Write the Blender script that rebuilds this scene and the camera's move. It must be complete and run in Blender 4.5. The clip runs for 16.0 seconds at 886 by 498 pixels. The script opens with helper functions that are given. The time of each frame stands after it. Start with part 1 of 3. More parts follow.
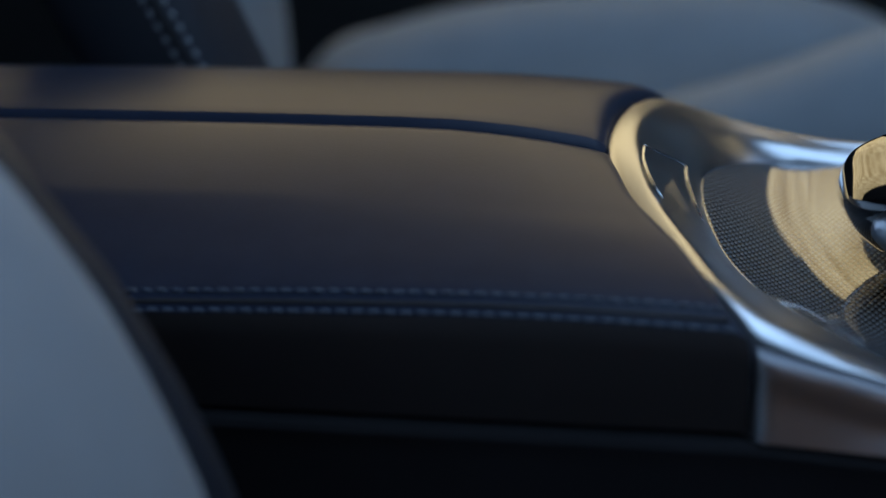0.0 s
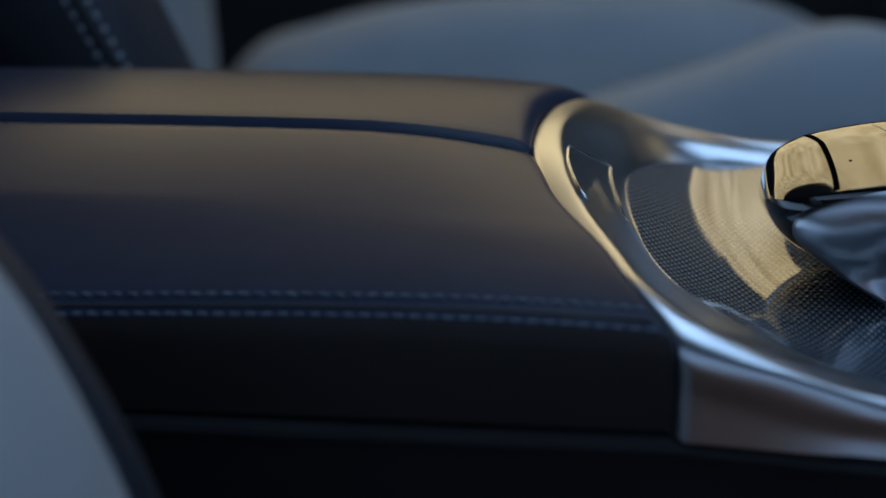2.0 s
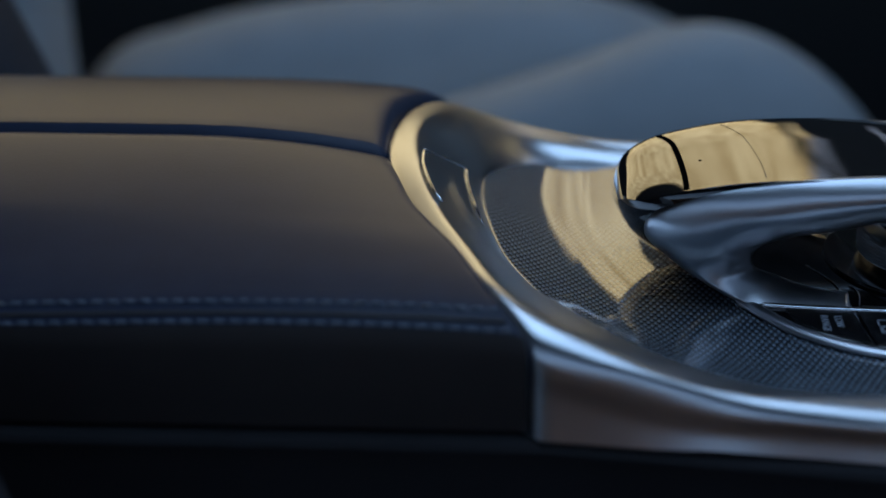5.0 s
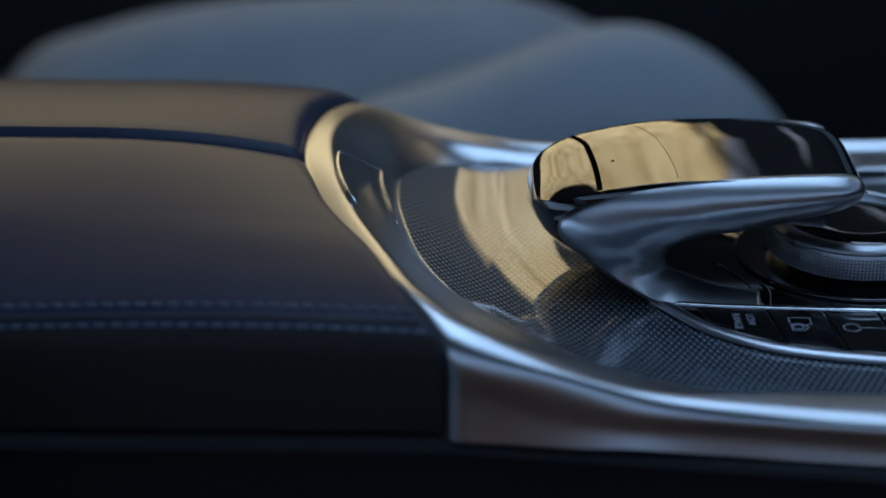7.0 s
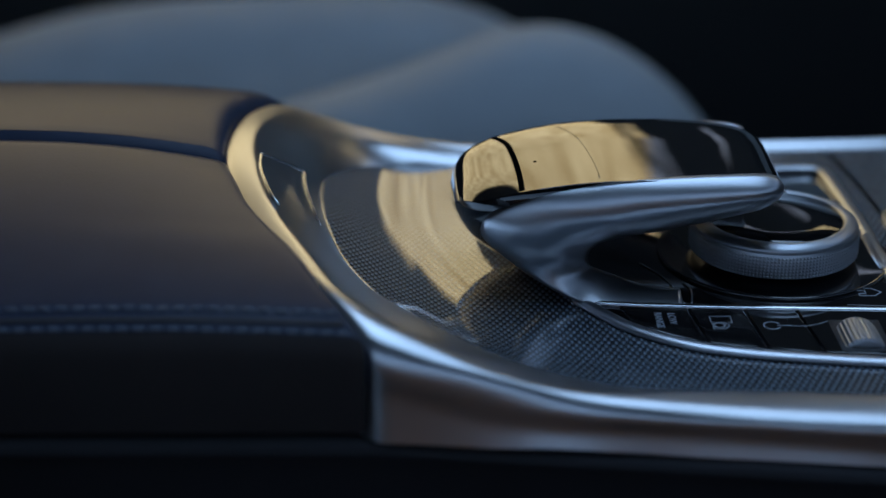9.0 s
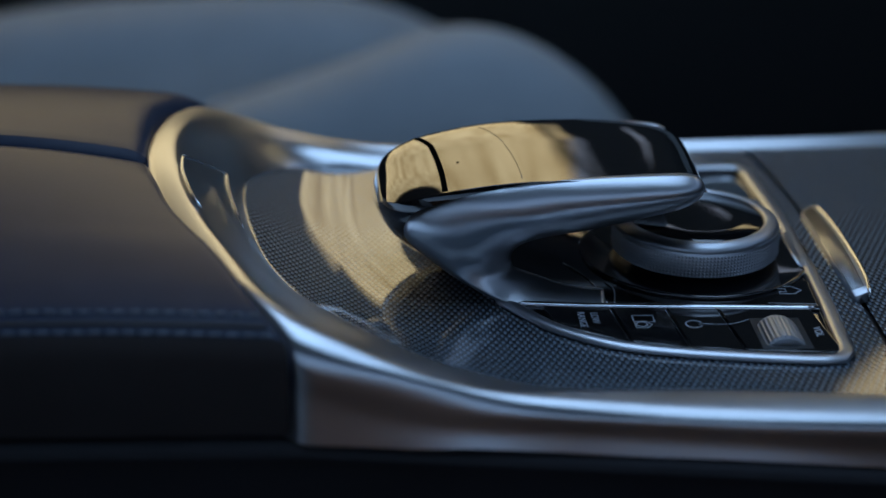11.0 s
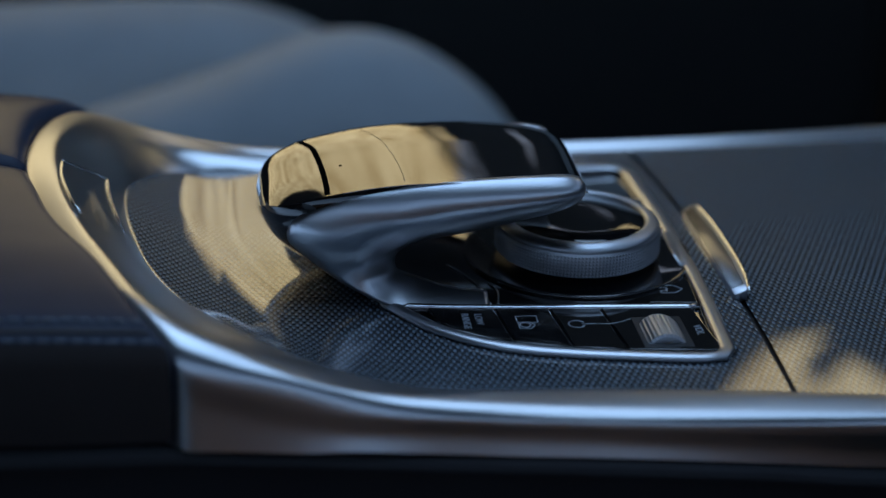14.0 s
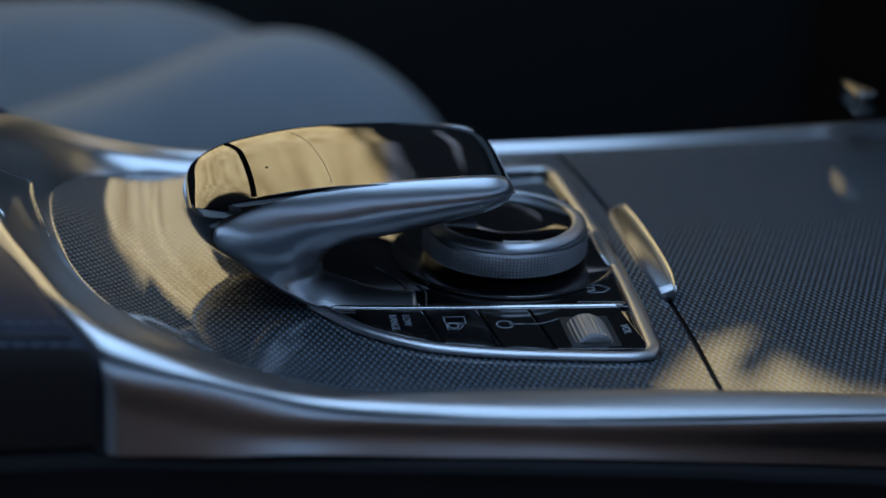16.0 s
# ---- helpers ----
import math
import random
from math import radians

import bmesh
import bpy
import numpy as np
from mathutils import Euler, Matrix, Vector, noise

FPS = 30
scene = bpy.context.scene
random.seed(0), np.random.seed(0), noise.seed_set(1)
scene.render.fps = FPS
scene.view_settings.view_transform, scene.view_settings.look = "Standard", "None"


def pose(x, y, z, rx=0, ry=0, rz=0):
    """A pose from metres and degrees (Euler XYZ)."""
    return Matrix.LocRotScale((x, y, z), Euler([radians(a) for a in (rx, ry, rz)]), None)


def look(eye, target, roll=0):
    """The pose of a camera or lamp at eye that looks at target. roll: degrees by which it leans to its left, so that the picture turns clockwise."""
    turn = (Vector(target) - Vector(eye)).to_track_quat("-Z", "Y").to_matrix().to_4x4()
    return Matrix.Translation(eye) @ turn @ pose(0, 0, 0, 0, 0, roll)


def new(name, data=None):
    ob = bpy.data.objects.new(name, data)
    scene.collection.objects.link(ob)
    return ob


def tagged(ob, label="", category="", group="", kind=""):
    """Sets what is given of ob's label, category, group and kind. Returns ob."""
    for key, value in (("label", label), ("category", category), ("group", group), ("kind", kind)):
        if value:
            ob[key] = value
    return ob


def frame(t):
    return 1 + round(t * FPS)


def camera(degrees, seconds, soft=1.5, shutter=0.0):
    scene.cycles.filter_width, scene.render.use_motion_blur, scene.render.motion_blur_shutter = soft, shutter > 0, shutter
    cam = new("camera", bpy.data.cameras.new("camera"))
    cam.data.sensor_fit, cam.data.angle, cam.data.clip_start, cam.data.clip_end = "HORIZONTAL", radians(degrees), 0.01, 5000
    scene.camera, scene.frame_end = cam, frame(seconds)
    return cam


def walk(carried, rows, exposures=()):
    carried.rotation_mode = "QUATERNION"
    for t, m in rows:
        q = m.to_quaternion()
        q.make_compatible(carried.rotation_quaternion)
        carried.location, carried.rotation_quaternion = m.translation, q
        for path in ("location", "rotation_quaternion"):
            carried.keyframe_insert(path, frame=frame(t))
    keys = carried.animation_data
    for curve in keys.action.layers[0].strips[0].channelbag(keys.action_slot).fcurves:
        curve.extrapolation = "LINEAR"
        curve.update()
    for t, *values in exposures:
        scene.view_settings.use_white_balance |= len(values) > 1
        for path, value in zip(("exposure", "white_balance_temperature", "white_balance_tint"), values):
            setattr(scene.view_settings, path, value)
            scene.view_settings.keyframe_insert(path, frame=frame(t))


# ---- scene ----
cam = camera(28.0, 16.0)
cam.data.dof.use_dof = True
cam.data.dof.focus_distance = 0.503
cam.data.dof.aperture_fstop = 6.0
# seconds, eye, yaw, pitch, roll
ROWS = [
    (0.0, -0.1082, -0.4755, 0.2086, 11.92, -22.85, -2.73),
    (0.5, -0.1081, -0.4755, 0.2089, 11.37, -22.89, -2.57),
    (1.0, -0.1077, -0.4756, 0.2091, 10.77, -22.93, -2.42),
    (1.5, -0.1073, -0.4758, 0.2095, 10.14, -22.96, -2.28),
    (2.0, -0.1068, -0.4759, 0.2098, 9.48, -23.00, -2.14),
    (2.5, -0.1064, -0.4761, 0.2101, 8.81, -23.04, -2.01),
    (3.0, -0.1056, -0.4762, 0.2105, 8.05, -23.07, -1.89),
    (3.5, -0.1048, -0.4764, 0.2107, 7.28, -23.09, -1.75),
    (4.0, -0.1037, -0.4766, 0.2110, 6.51, -23.10, -1.60),
    (6.5, -0.1003, -0.4777, 0.2117, 2.98, -23.13, -0.79),
    (7.0, -0.0999, -0.4779, 0.2119, 2.31, -23.13, -0.63),
    (7.5, -0.0997, -0.4781, 0.2120, 1.67, -23.14, -0.46),
    (8.0, -0.0994, -0.4782, 0.2121, 1.02, -23.13, -0.31),
    (8.5, -0.0992, -0.4784, 0.2122, 0.38, -23.13, -0.15),
    (9.0, -0.0990, -0.4785, 0.2123, -0.27, -23.12, 0.00),
    (11.5, -0.0978, -0.4785, 0.2123, -3.53, -23.05, 0.79),
    (12.0, -0.0973, -0.4787, 0.2124, -4.20, -23.02, 0.93),
    (12.5, -0.0971, -0.4788, 0.2124, -4.82, -23.00, 1.06),
    (13.0, -0.0967, -0.4788, 0.2124, -5.45, -22.98, 1.20),
    (13.5, -0.0965, -0.4788, 0.2124, -6.06, -22.96, 1.33),
    (14.0, -0.0961, -0.4789, 0.2125, -6.67, -22.93, 1.45),
    (14.5, -0.0957, -0.4789, 0.2125, -7.26, -22.90, 1.58),
    (15.0, -0.0953, -0.4789, 0.2123, -7.86, -22.87, 1.73),
    (15.5, -0.0950, -0.4789, 0.2122, -8.44, -22.84, 1.87),
    (16.0, -0.0947, -0.4789, 0.2122, -9.03, -22.80, 2.00),
]
walk(cam, [(t, pose(x, y, z, 90 + pitch, 0, yaw) @ pose(0, 0, 0, 0, 0, roll)) for t, x, y, z, yaw, pitch, roll in ROWS])

# ---- world and light ----
world = bpy.data.worlds.new("sky")
scene.world = world
world.use_nodes = True
wn = world.node_tree
sky = wn.nodes.new("ShaderNodeTexSky")
sky.sky_type = 'NISHITA'
sky.sun_disc = False
sky.sun_elevation = radians(24)
sky.sun_rotation = radians(0)
wn.nodes["Background"].inputs["Strength"].default_value = 0.22
wn.links.new(sky.outputs[0], wn.nodes["Background"].inputs[0])


def area(name, eye, target, sx, sy, watts, colour):
    d = bpy.data.lights.new(name, 'AREA')
    d.shape, d.size, d.size_y, d.energy, d.color = 'RECTANGLE', sx, sy, watts, colour
    ob = new(name, d)
    ob.matrix_world = look(eye, target)
    return ob


# sky light in the roof window
area("roof_window_light", (0.02, 0.15, 0.79), (0.02, 0.15, 0.0), 0.56, 0.84, 2.8, (0.40, 0.65, 1.0))


# ---- materials ----
def material(name, colour, rough=0.5, metal=0.0, coat=0.0, coat_rough=0.03, grain=0.0, grain_size=0.0008, mottling=0.0, mottle_size=0.02, stretch=(1, 1, 1), ior=1.5, vary=0.16):
    m = bpy.data.materials.new(name)
    m.use_nodes = True
    nt = m.node_tree
    b = nt.nodes["Principled BSDF"]
    b.inputs["Base Color"].default_value = (*colour, 1)
    b.inputs["Roughness"].default_value = rough
    b.inputs["Metallic"].default_value = metal
    b.inputs["Coat Weight"].default_value = coat
    b.inputs["Coat Roughness"].default_value = coat_rough
    b.inputs["IOR"].default_value = ior
    co = nt.nodes.new("ShaderNodeTexCoord")
    mp = nt.nodes.new("ShaderNodeMapping")
    mp.inputs["Scale"].default_value = stretch
    nt.links.new(co.outputs["Object"], mp.inputs[0])
    if mottling:
        n = nt.nodes.new("ShaderNodeTexNoise")
        n.inputs["Scale"].default_value = 1 / mottle_size
        n.inputs["Detail"].default_value = 5
        nt.links.new(mp.outputs[0], n.inputs["Vector"])
        r = nt.nodes.new("ShaderNodeMapRange")
        r.inputs["To Min"].default_value, r.inputs["To Max"].default_value = rough - mottling, rough + mottling
        nt.links.new(n.outputs["Fac"], r.inputs["Value"])
        nt.links.new(r.outputs[0], b.inputs["Roughness"])
        x = nt.nodes.new("ShaderNodeMix")
        x.data_type = 'RGBA'
        x.inputs[6].default_value = (*[c * (1 - vary) for c in colour], 1)
        x.inputs[7].default_value = (*[min(1, c * (1 + vary)) for c in colour], 1)
        nt.links.new(n.outputs["Fac"], x.inputs[0])
        nt.links.new(x.outputs[2], b.inputs["Base Color"])
    if grain:
        v = nt.nodes.new("ShaderNodeTexVoronoi")
        v.inputs["Scale"].default_value = 1 / grain_size
        nt.links.new(mp.outputs[0], v.inputs["Vector"])
        bp = nt.nodes.new("ShaderNodeBump")
        bp.inputs["Strength"].default_value = grain
        bp.inputs["Distance"].default_value = grain_size * 0.3
        nt.links.new(v.outputs["Distance"], bp.inputs["Height"])
        nt.links.new(bp.outputs[0], b.inputs["Normal"])
    return m


def weave_material():
    """Lacquered metallic weave: staggered oval bumps, 1.9 mm apart."""
    m = material("woven_trim", (0.03, 0.035, 0.045), 0.46, 0.2, 1.0, 0.03)
    nt = m.node_tree
    b = nt.nodes["Principled BSDF"]
    b.inputs["Coat IOR"].default_value = 2.1
    co = nt.nodes.new("ShaderNodeTexCoord")
    sp = nt.nodes.new("ShaderNodeSeparateXYZ")
    nt.links.new(co.outputs["Object"], sp.inputs[0])

    def wave(socket, pitch):
        a = nt.nodes.new("ShaderNodeMath")
        a.operation = 'MULTIPLY'
        a.inputs[1].default_value = 2 * math.pi / pitch
        nt.links.new(socket, a.inputs[0])
        c = nt.nodes.new("ShaderNodeMath")
        c.operation = 'COSINE'
        nt.links.new(a.outputs[0], c.inputs[0])
        return c.outputs[0]

    p = nt.nodes.new("ShaderNodeMath")
    p.operation = 'MULTIPLY'
    nt.links.new(wave(sp.outputs[0], 0.0020), p.inputs[0])
    nt.links.new(wave(sp.outputs[1], 0.0042), p.inputs[1])
    r = nt.nodes.new("ShaderNodeMapRange")
    r.inputs["From Min"].default_value, r.inputs["From Max"].default_value = 0.05, 0.55
    nt.links.new(p.outputs[0], r.inputs["Value"])
    x = nt.nodes.new("ShaderNodeMix")
    x.data_type = 'RGBA'
    x.inputs[6].default_value = (0.008, 0.010, 0.015, 1)
    x.inputs[7].default_value = (0.24, 0.31, 0.38, 1)
    nt.links.new(r.outputs[0], x.inputs[0])
    nt.links.new(x.outputs[2], b.inputs["Base Color"])
    bp = nt.nodes.new("ShaderNodeBump")
    bp.inputs["Strength"].default_value = 0.6
    bp.inputs["Distance"].default_value = 0.0004
    nt.links.new(p.outputs[0], bp.inputs["Height"])
    nt.links.new(bp.outputs[0], b.inputs["Normal"])
    return m


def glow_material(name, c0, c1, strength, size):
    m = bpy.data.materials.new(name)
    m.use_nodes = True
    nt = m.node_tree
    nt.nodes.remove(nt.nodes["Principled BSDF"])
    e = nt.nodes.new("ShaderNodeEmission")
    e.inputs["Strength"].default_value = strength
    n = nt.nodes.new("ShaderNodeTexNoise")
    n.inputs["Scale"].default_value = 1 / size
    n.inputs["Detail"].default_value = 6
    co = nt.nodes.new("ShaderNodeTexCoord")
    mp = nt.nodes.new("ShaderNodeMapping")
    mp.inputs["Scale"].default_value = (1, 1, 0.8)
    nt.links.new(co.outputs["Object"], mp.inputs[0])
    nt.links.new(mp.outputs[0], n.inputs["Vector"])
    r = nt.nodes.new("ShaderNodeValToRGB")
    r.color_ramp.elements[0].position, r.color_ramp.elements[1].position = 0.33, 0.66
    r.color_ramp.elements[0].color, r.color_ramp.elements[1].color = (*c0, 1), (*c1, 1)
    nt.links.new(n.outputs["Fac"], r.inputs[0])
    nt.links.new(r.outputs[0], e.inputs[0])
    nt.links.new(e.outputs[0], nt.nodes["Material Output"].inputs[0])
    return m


SATIN = material("satin_silver", (0.56, 0.565, 0.58), 0.28, 1.0, mottling=0.008, mottle_size=0.03, vary=0.02)
BRUSHED = material("soft_silver", (0.56, 0.57, 0.60), 0.34, 1.0, mottling=0.01, mottle_size=0.02, vary=0.02)
SMOKED = material("smoked_metal", (0.30, 0.29, 0.28), 0.2, 1.0, mottling=0.01, mottle_size=0.01)
DIAL = material("bead_blasted_silver", (0.55, 0.565, 0.60), 0.40, 1.0, mottling=0.01, mottle_size=0.004, vary=0.03)
POLISHED = material("polished_silver", (0.66, 0.67, 0.69), 0.22, 1.0, mottling=0.01, mottle_size=0.02, vary=0.02)
LEATHER = material("dark_leather", (0.029, 0.036, 0.060), 0.33, ior=1.20, mottling=0.012, mottle_size=0.012, grain=0.10, grain_size=0.0007)
LEATHER_SIDE = material("dark_side_trim", (0.044, 0.036, 0.035), 0.62, mottling=0.06, mottle_size=0.01, grain=0.2, grain_size=0.0008)
JOINT = material("black_joint", (0.002, 0.002, 0.002), 0.9, ior=1.02)
FLANK = material("dark_flank_plastic", (0.034, 0.033, 0.036), 0.8, ior=1.2, mottling=0.06, mottle_size=0.02, grain=0.25, grain_size=0.0009)
THREAD = material("grey_thread", (0.20, 0.23, 0.28), 0.7, grain=0.3, grain_size=0.0003)
GLOSS = material("piano_black", (0.006, 0.006, 0.007), 0.05, 0.0, 1.0, 0.02, mottling=0.01, mottle_size=0.01)
MATT = material("black_plastic", (0.012, 0.012, 0.014), 0.6, mottling=0.05, mottle_size=0.01)
GREY_LEATHER = material("light_grey_leather", (0.36, 0.385, 0.405), 0.8, mottling=0.05, mottle_size=0.03, grain=0.3, grain_size=0.0011)
NAVY = material("navy_leather", (0.026, 0.029, 0.040), 0.5, mottling=0.05, mottle_size=0.02, grain=0.25, grain_size=0.0009)
WEAVE = weave_material()
PRINT = material("white_print", (0.42, 0.45, 0.50), 0.6)
CARPET = material("dark_carpet", (0.008, 0.008, 0.009), 0.9, mottling=0.05, mottle_size=0.006, grain=0.6, grain_size=0.002)
LINER = material("dark_cabin_lining", (0.014, 0.014, 0.015), 0.75, mottling=0.06, mottle_size=0.03, grain=0.2, grain_size=0.002)
TAN = material("reflected_brown", (0.23, 0.158, 0.134), 0.6, mottling=0.05, mottle_size=0.05, grain=0.2, grain_size=0.002)
STREAKS = glow_material("pale_streaks", (0.42, 0.52, 0.72), (0.62, 0.72, 0.95), 0.9, 0.3)
DULL = material("dull_black", (0.006, 0.006, 0.007), 0.85, ior=1.1, mottling=0.05, mottle_size=0.01)
# lighter copy of the grey thread, for stitches that catch more light
LIT_THREAD = material("lit_thread", (0.46, 0.49, 0.53), 0.7, grain=0.3, grain_size=0.0003)
GOLD = glow_material("autumn_bank_glow", (0.50, 0.36, 0.16), (1.0, 0.84, 0.50), 1.9, 0.055)


# ---- building helpers (millimetres in, metres out) ----
def mm(p):
    return Vector(p) * 0.001


def part(name, bm, mat, parent=None, label="", smooth=True):
    me = bpy.data.meshes.new(name)
    bmesh.ops.recalc_face_normals(bm, faces=bm.faces)
    bm.to_mesh(me)
    bm.free()
    me.materials.append(mat)
    for p in me.polygons:
        p.use_smooth = smooth
    ob = new(name, me)
    if parent:
        ob.parent = parent
    if label:
        tagged(ob, label)
    return ob


def thing(name, label, category, group="", kind=""):
    ob = new(name)
    ob.empty_display_size = 0.02
    return tagged(ob, label, category, group, kind)


def curve_at(table, x):
    """Smooth value at x in a table of (x, value) rows."""
    xs = [r[0] for r in table]
    if x <= xs[0]:
        return table[0][1]
    if x >= xs[-1]:
        return table[-1][1]
    i = max(k for k in range(len(xs)) if xs[k] <= x)
    i = min(i, len(xs) - 2)

    def tangent(k):
        a, b = max(k - 1, 0), min(k + 1, len(xs) - 1)
        return (table[b][1] - table[a][1]) / (xs[b] - xs[a])
    h = xs[i + 1] - xs[i]
    s = (x - xs[i]) / h
    p0, p1, m0, m1 = table[i][1], table[i + 1][1], tangent(i) * h, tangent(i + 1) * h
    return (2 * s**3 - 3 * s**2 + 1) * p0 + (s**3 - 2 * s**2 + s) * m0 + (-2 * s**3 + 3 * s**2) * p1 + (s**3 - s**2) * m1


def spline(points, n):
    """n points evenly along a smooth curve through points."""
    pts = [Vector(p) for p in points]
    d = [0.0]
    for a, b in zip(pts, pts[1:]):
        d.append(d[-1] + max((b - a).length, 1e-6))
    tabs = [[(d[k], pts[k][j]) for k in range(len(pts))] for j in range(len(pts[0]))]
    return [Vector([curve_at(tb, d[-1] * i / (n - 1)) for tb in tabs]) for i in range(n)]


def skin(bm, rows, closed=False, caps=False):
    """Faces between rows of points in mm."""
    vs = [[bm.verts.new(mm(p)) for p in r] for r in rows]
    m = len(rows[0])
    for a, b in zip(vs, vs[1:]):
        for j in range(m if closed else m - 1):
            k = (j + 1) % m
            bm.faces.new((a[j], a[k], b[k], b[j]))
    if caps:
        bm.faces.new(vs[0][::-1])
        bm.faces.new(vs[-1])
    return vs


def rounded_box(lo, hi, r=1.0, seg=2):
    bm = bmesh.new()
    bmesh.ops.create_cube(bm, size=1)
    lo, hi = Vector(lo), Vector(hi)
    for v in bm.verts:
        v.co = mm([lo[k] if v.co[k] < 0 else hi[k] for k in range(3)])
    if r:
        bmesh.ops.bevel(bm, geom=bm.edges[:], offset=r * 0.001, segments=seg, affect='EDGES', profile=0.5)
    return bm


def plate(outline, z0, z1, r=0.4):
    """A flat plate with rounded top edge over an outline in plan."""
    bm = bmesh.new()
    n = len(outline)
    c = Vector((sum(p[0] for p in outline) / n, sum(p[1] for p in outline) / n))

    def ring(inset, z):
        out = []
        for i in range(n):
            a, b = Vector(outline[i - 1][:2]), Vector(outline[(i + 1) % n][:2])
            t = (b - a).normalized()
            nrm = Vector((-t.y, t.x))
            p = Vector(outline[i][:2])
            if nrm.dot(c - p) < 0:
                nrm = -nrm
            out.append((p.x + nrm.x * inset, p.y + nrm.y * inset, z))
        return out
    rows = [ring(0, z0), ring(0, z1 - r), ring(r * 0.3, z1 - r * 0.3), ring(r, z1)]
    vs = skin(bm, rows, closed=True)
    bm.faces.new(vs[-1])
    bm.faces.new(vs[0][::-1])
    return bm


def tube(points, radii, seg=10, flat=1.0):
    """A round bar along points in mm; flat squashes it upright."""
    rows = []
    pts = [Vector(p) for p in points]
    for i, p in enumerate(pts):
        t = (pts[min(i + 1, len(pts) - 1)] - pts[max(i - 1, 0)]).normalized()
        side = t.cross(Vector((0, 0, 1)))
        side = side.normalized() if side.length > 1e-4 else Vector((1, 0, 0))
        up = side.cross(t)
        r = radii if isinstance(radii, (int, float)) else radii[i]
        rows.append([p + side * r * math.cos(2 * math.pi * k / seg) + up * r * flat * math.sin(2 * math.pi * k / seg) for k in range(seg)])
    bm = bmesh.new()
    skin(bm, rows, closed=True, caps=True)
    return bm


def turned(profile, centre, seg=96):
    """A turned body from (radius, height) rows."""
    bm = bmesh.new()
    rows = [[(centre[0] + r * math.cos(2 * math.pi * k / seg), centre[1] + r * math.sin(2 * math.pi * k / seg), z) for k in range(seg)] for r, z in profile]
    vs = skin(bm, rows, closed=True)
    bm.faces.new(vs[-1])
    bm.faces.new(vs[0][::-1])
    return bm


def sheet(fx, nu, nv):
    bm = bmesh.new()
    skin(bm, [[fx(i / (nu - 1), j / (nv - 1)) for j in range(nv)] for i in range(nu)])
    return bm


# ---- the cabin shell ----
def slab(name, lo, hi, mat, label, category, kind="structure", r=4):
    ob = part(name, rounded_box(lo, hi, r), mat, None, smooth=False)
    return tagged(ob, label, category, "", kind)


slab("floor", (-1300, -1000, -420), (1200, 960, -380), CARPET, "dark carpeted car floor", "floor")
slab("ceiling_rear", (-1300, -1000, 800), (-270, 960, 840), LINER, "dark headlining behind the roof window", "ceiling")
slab("ceiling_front", (310, -1000, 800), (640, 960, 840), LINER, "dark headlining ahead of the roof window", "ceiling")
slab("ceiling_near", (-270, -1000, 800), (310, -280, 840), LINER, "dark headlining beside the roof window", "ceiling")
slab("ceiling_far", (-270, 580, 800), (310, 960, 840), LINER, "dark headlining beyond the roof window", "ceiling")
slab("wall_rear", (-1300, -1000, -380), (-1260, 960, 800), LINER, "dark rear wall of the cabin", "wall")
slab("wall_door_far", (12, 940, -380), (1200, 960, 300), LINER, "dark door panel below the far window", "wall")
slab("wall_door_rear", (-1260, 940, -380), (12, 960, 170), LINER, "dark door panel below the rear window", "wall")
# added unseen pale panel, reflected to lighten the surround's inner slope
slab("door_reflector", (95, 915, 15), (760, 938, 190), GREY_LEATHER, "added light grey reflector panel on the far door", "door panel", r=8)
# unseen slanted pillar between the far windows, outline and added slits shaping palm-rest reflections
SLITS = [
    [(12, 300), (38, 340), (48, 400), (58, 433), (78, 450), (108, 458), (135, 480), (160, 568), (172, 568), (146, 474), (118, 449), (88, 440), (70, 428), (60, 395), (50, 300)],
    [(50, 300), (72, 395), (84, 418), (112, 434), (148, 466), (176, 568), (252, 568), (240, 400), (222, 382), (180, 316), (178, 300)],
    [(178, 300), (181, 312), (197, 322), (241, 386), (241, 400), (253, 568), (335, 568), (335, 300)],
]
for edge in SLITS:
    bm = bmesh.new()
    skin(bm, [[(x, 941, z) for x, z in edge], [(x, 959, z) for x, z in edge]], closed=True, caps=True)
    tagged(part("wall_pillar_cutout", bm, LINER, None, smooth=False), "unseen dark slanted pillar with added slits that shape reflections", "wall", "", "structure")
slab("wall_pillar_front", (640, 940, 300), (1200, 960, 800), LINER, "dark windscreen pillar", "wall")
slab("wall_header_far", (150, 940, 600), (640, 960, 800), LINER, "dark roof rail over the front window", "wall")
slab("wall_header_rear", (-1260, 938, 568), (149, 962, 800), LINER, "dark roof rail over the rear window", "wall")
# unseen cutout, top edge drawn to shape the gold reflection on the cover
bm = bmesh.new()
CUTOUT = [(336, 300), (336, 542), (352, 520), (377, 495), (405, 487), (431, 485), (434, 493), (415, 517), (412, 528), (418, 536), (430, 530), (444, 517), (453, 511), (467, 522), (489, 533), (517, 546), (600, 566), (645, 590), (645, 300)]
skin(bm, [[(x, 941, z) for x, z in CUTOUT], [(x, 959, z) for x, z in CUTOUT]], closed=True, caps=True)
tagged(part("wall_cutout_far", bm, LINER, None, smooth=False), "unseen dark cutout whose ragged edge shapes the gold reflection", "wall", "", "structure")
# unseen panel added so the silver side face reflects brown
slab("wall_door_near", (-1260, -1000, -380), (1200, -960, 400), TAN, "unseen near door panel, brown for the surround to reflect", "wall")
slab("dashboard", (420, -960, -380), (1160, 940, 330), LINER, "dark dashboard ahead of the console", "dashboard", r=40)
